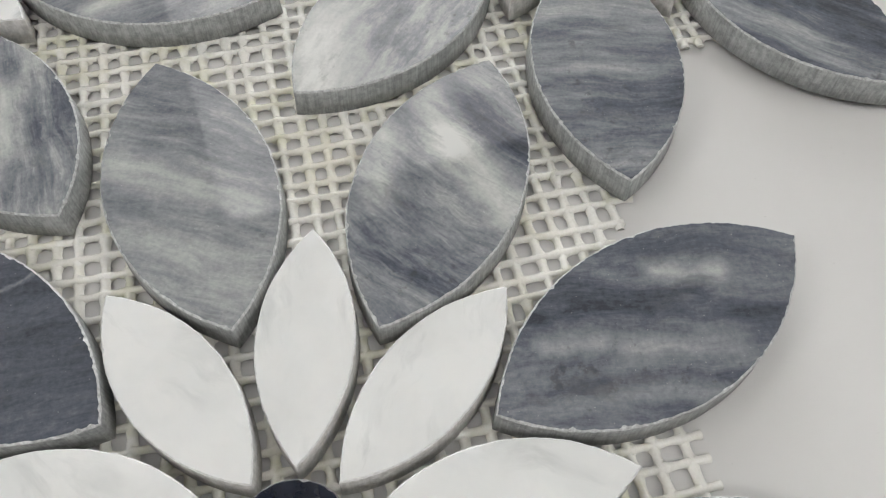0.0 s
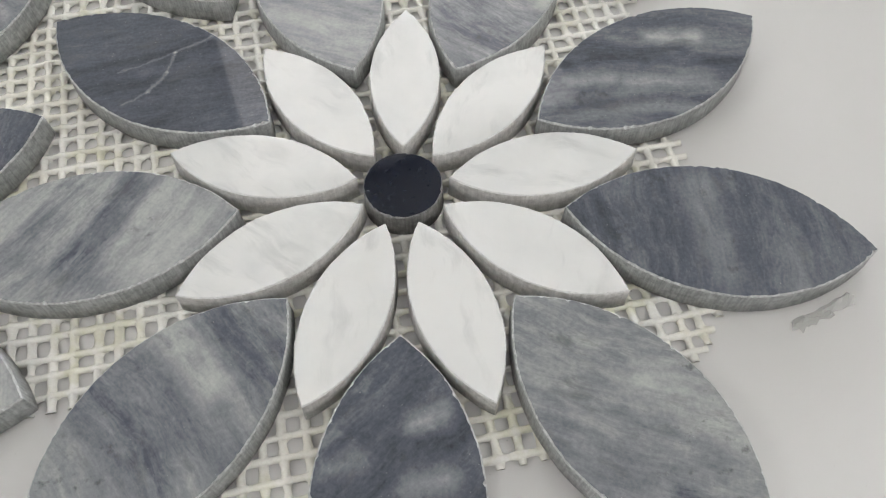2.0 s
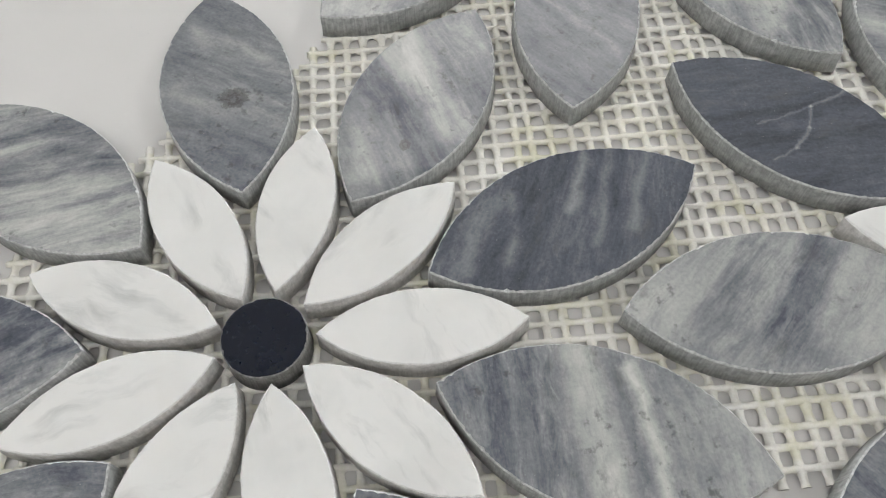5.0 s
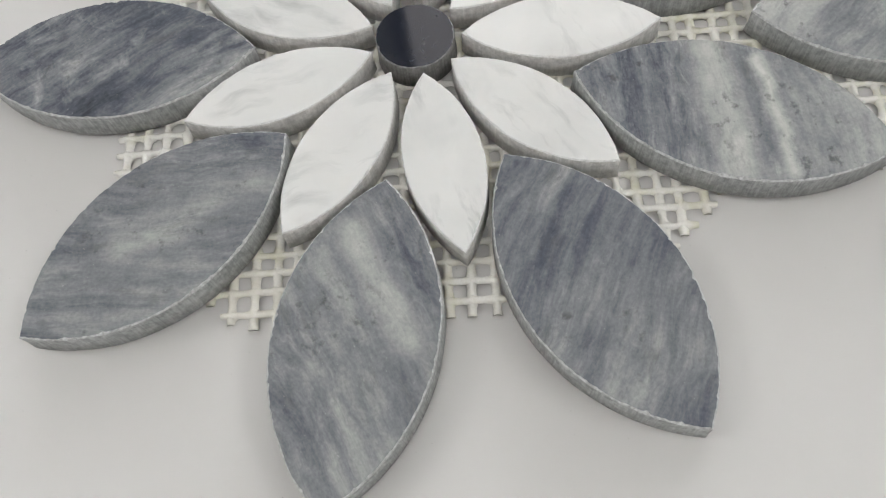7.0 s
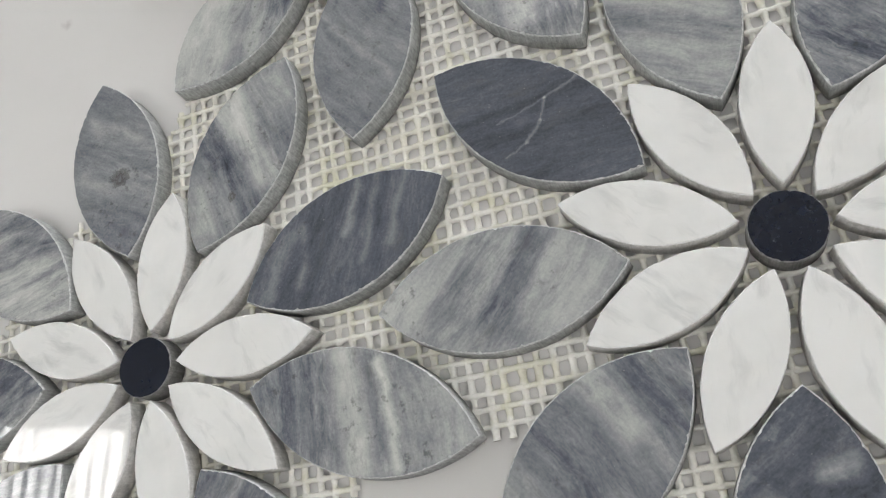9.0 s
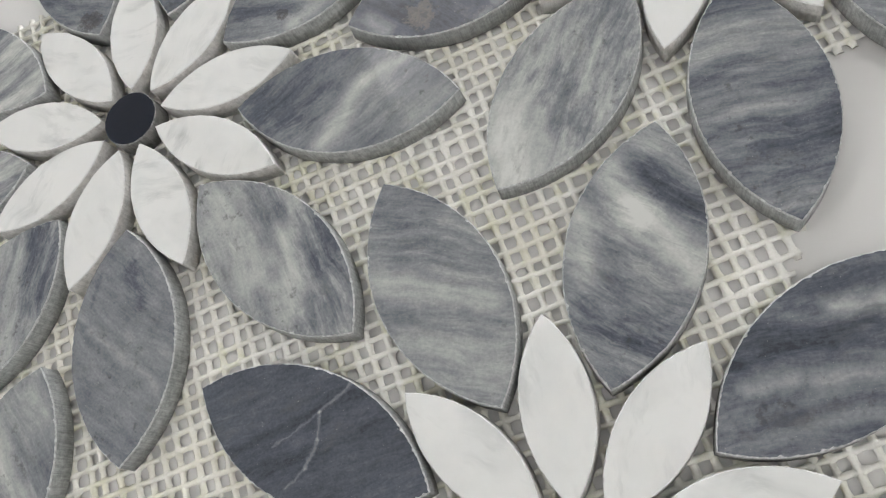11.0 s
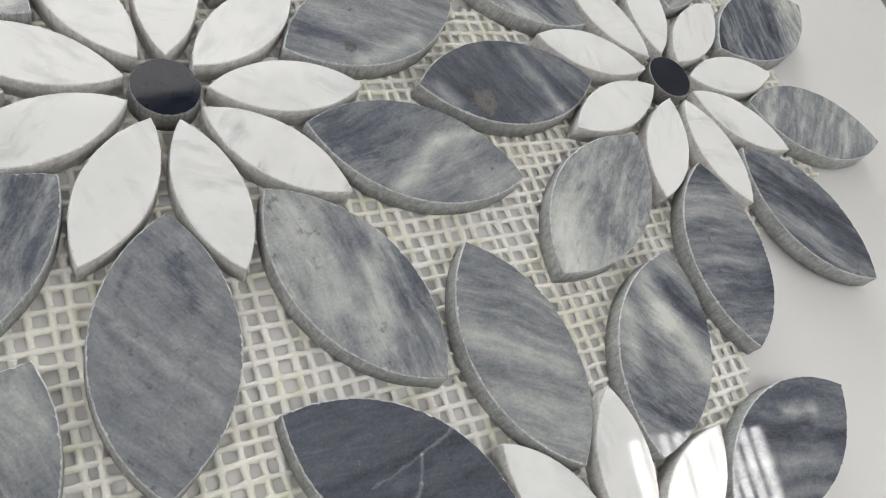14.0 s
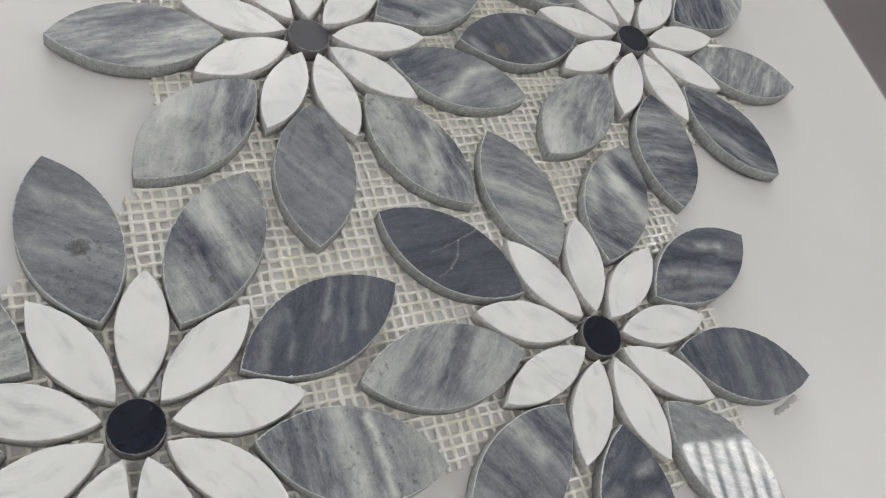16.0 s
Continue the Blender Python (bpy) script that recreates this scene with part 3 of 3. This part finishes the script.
SMUDGED = {"a": (0.35, 0.8), "b": (0.7, 1.0), "c": (0.65, 1.0), "d": (0.4, 0.9)}


def leaf_label(tone):
    kind = "dark slate-grey" if tone < 0.24 else "mid-grey" if tone < 0.44 else "light grey"
    return kind + " veined marble leaf, polished, with sawn sides"


for key, (cx, cy, start) in FLOWERS.items():
    set_tile("black_disc", DISCS[len(key + str(start)) % 2], cx, cy, rng.uniform(0, 360), (0.5, 0.2, 0.5, 1), "round black polished marble flower centre")
    for k in range(9):
        a = start - 40 * k + rng.normal(0, 0.25)
        r = (PETAL_IN + PETAL_OUT) / 2 + rng.normal(0, 0.00015)
        petal = set_tile("white_petal", PETALS[rng.integers(5)], cx + r * math.cos(radians(a)), cy + r * math.sin(radians(a)), a, (rng.uniform(0.2, 0.7), rng.uniform(0, 1), rng.uniform(*SMUDGED[key]), 1))
        if (key, k) in STREAKED_PETALS:
            petal.color = (0.5, STREAKED_PETALS[key, k] / 180, 1.0, 1)
            petal.material_slots[0].link = "OBJECT"
            petal.material_slots[0].material = STREAKED
        tone, way, contrast = STREAKS[key][k]
        tone += 0.05 if tone > 0.3 else 0.02
        contrast *= 0.42 if (key, k) in VEINS else 1.0
        a = start - 40 * k - 20
        r = (LEAF_IN + LEAF_OUT) / 2
        leaf = set_tile("grey_leaf", LEAVES[rng.integers(7)], cx + r * math.cos(radians(a)), cy + r * math.sin(radians(a)), a + rng.choice((0, 180)), (tone, (way % 180) / 180, contrast, 1), leaf_label(tone))
        if (key, k) in SPECIAL:
            leaf.material_slots[0].link = "OBJECT"
            leaf.material_slots[0].material = SPECIAL[key, k]

# ---------------------------------------------------------------- backing mesh
PITCH_U, PITCH_V = 0.00378, 0.0037
u_axis = np.array((math.cos(radians(TWIST)), math.sin(radians(TWIST))))
v_axis = np.array((-u_axis[1], u_axis[0]))
CENTRES_LIST = [np.array(FLOWERS[k][:2]) for k in "abdc"]
CENTRES = np.array(CENTRES_LIST)


def backed(x, y):
    """Whether the mesh lies at a place: round every flower, and between them."""
    p = np.array((x, y))
    for c in CENTRES_LIST:
        a, b = (p - c) @ u_axis, (p - c) @ v_axis
        corner = 0.074 if c is CENTRES_LIST[1] and a < 0 < b else 0.088
        if abs(a) < 0.0585 and abs(b) < 0.0545 and abs(a) + abs(b) < corner:
            return True
    order = [CENTRES[i] for i in (1, 0, 2, 3)]
    worst = -1.0
    for i in range(4):
        q, w = order[i], order[(i + 1) % 4]
        d = (w - q) / np.linalg.norm(w - q)
        worst = max(worst, (p - q) @ np.array((d[1], -d[0])))
    return worst < 0.031


LOOSE = {seed: np.random.default_rng(seed).normal(0, 1, (101, 2)) for seed in (3, 9)}


def sway(line, a, pitch, seed):
    """Place of a strand across its run: evenly spaced, a little off and wavy."""
    drift, phase = LOOSE[seed][line + 50]
    return line * pitch + drift * 0.00018 + 0.00020 * math.sin(a * 55 + phase * 3) + 0.00028 * noise.noise((a * 60, line * 3.1, seed))


def strands(along, across, pitch, step, wide, tall, lift, seed):
    """All strands of one direction: flattened, slightly wavy cords, thicker where they cross."""
    verts, faces = [], []
    mid = CENTRES.mean(0)
    up = along[0] * across[1] - along[1] * across[0] > 0
    for line in range(-50, 51):
        previous = None
        for s in range(-80, 81):
            for half in (0.0, 0.2, 0.5, 0.8):
                a = (s + half) * step
                b = sway(line, a, pitch, seed)
                p = mid + along * a + across * b
                if not backed(*p):
                    previous = None
                    continue
                knot = (1.0, 0.32, 0.0, 0.32)[(0.0, 0.2, 0.5, 0.8).index(half)]
                fat = 1 + 0.30 * noise.noise((a * 300, line * 1.7, seed + 5)) + 0.50 * knot - 0.10
                h = lift + 0.00012 * noise.noise((a * 200, line * 2.3, seed + 8)) + (0.00014 if (s + line) % 2 else -0.00004) * knot
                w = wide * fat / 2
                t = tall * (0.9 + 0.25 * knot + 0.15 * noise.noise((a * 350, line * 4.1, seed + 2)))
                ring = len(verts)
                for o, z in ((-1.0, 0.0), (-0.85, 0.55), (-0.15, 1.0), (0.75, 0.62), (1.0, 0.0)):
                    q = p + across * (o * w)
                    verts.append((q[0], q[1], h + z * t))
                if previous is None:
                    faces.append((ring, ring + 1, ring + 2, ring + 3, ring + 4)[:: -1 if up else 1])
                else:
                    for i in range(4):
                        faces.append((previous + i, ring + i, ring + i + 1, previous + i + 1) if up else (previous + i + 1, ring + i + 1, ring + i, previous + i))
                previous = ring
    me = bpy.data.meshes.new("backing_mesh")
    me.from_pydata(verts, [], faces)
    me.materials.append(FIBRE)
    for p in me.polygons:
        p.use_smooth = True
    ob = new("backing_mesh", me)
    ob.parent = sheet
    return tagged(ob, "cream resin-coated glass-fibre mesh backing", kind="stuff")


strands(v_axis, u_axis, PITCH_U, PITCH_V, 0.00166, 0.00082, TABLE + 0.00060, 3)
strands(u_axis, v_axis, PITCH_V, PITCH_U, 0.00134, 0.00078, TABLE + 0.00074, 9)

def resin_webs():
    """Resin that has run into the corners of the mesh and rounds off its holes."""
    verts, faces = [], []
    mid = CENTRES.mean(0)
    r = np.random.default_rng(12)
    for i in range(-50, 51):
        for j in range(-50, 51):
            bu = sway(i, j * PITCH_V, PITCH_U, 3)
            bv = sway(j, i * PITCH_U, PITCH_V, 9)
            p = mid + u_axis * bu + v_axis * bv
            if not backed(*p):
                continue
            for su, sv in ((1, 1), (-1, 1), (-1, -1), (1, -1)):
                f = r.uniform(0.00045, 0.0011)
                h = TABLE + r.uniform(0.00085, 0.00120)
                cu, cv = 0.00055, 0.00045
                arc = [(cu + f * (1 - math.sin(q)), cv + f * (1 - math.cos(q))) for q in (0.0, 0.39, 0.785, 1.18, 1.571)]
                k = len(verts)
                for a, b, z in [(0, 0, h + 0.0001)] + [(a, b, h - 0.00012) for a, b in arc] + [(a, b, TABLE + 0.00015) for a, b in arc]:
                    q = p + u_axis * (a * su) + v_axis * (b * sv)
                    verts.append((q[0], q[1], z))
                for m in range(4):
                    top, side = (k, k + 2 + m, k + 1 + m), (k + 1 + m, k + 2 + m, k + 7 + m, k + 6 + m)
                    faces += [top, side] if su * sv > 0 else [top[::-1], side[::-1]]
    me = bpy.data.meshes.new("resin_web")
    me.from_pydata(verts, [], faces)
    me.materials.append(FIBRE)
    for p in me.polygons:
        p.use_smooth = True
    ob = new("resin_web", me)
    ob.parent = sheet
    return tagged(ob, "cream resin filling the corners of the fibre mesh", kind="stuff")


resin_webs()

# ---------------------------------------------------------------- scraps of clear film left under a leaf tip
n = Nodes("clear_adhesive_film")
geo = n.tree.nodes.new("ShaderNodeNewGeometry").outputs["Position"]
n.bump(n.noise(geo, 700.0, 3.0), 0.0003, 0.8)
FILM = n.set(Base_Color=(0.86, 0.86, 0.83, 1), Roughness=0.12, Alpha=0.45)
film = np.random.default_rng(21)
for fx, fy, turn, long, wide in ((0.0585, -0.0048, 28, 0.013, 0.0028), (0.0560, -0.0062, 20, 0.009, 0.0022)):
    bm = bmesh.new()
    rows = []
    for i in range(9):
        a = (i / 8 - 0.5) * long
        w = wide * (0.5 + 0.5 * film.random()) / 2
        rows.append([bm.verts.new((a + film.normal(0, 0.0002), o * w + film.normal(0, 0.0002), 0.00015 + film.random() * 0.0009 * (abs(o) < 0.9))) for o in (-1, -0.3, 0.4, 1)])
    for p, q in zip(rows, rows[1:]):
        for i in range(3):
            bm.faces.new((p[i], q[i], q[i + 1], p[i + 1]))
    bmesh.ops.solidify(bm, geom=bm.faces[:], thickness=0.00006)
    ob = part("film_scrap", bm, FILM, None)
    ob.matrix_world = pose(fx, fy, TABLE + 0.0001, 0, 0, turn)
    tagged(ob, "crumpled clear adhesive film scrap beside a marble leaf", "film scrap", "film scraps")
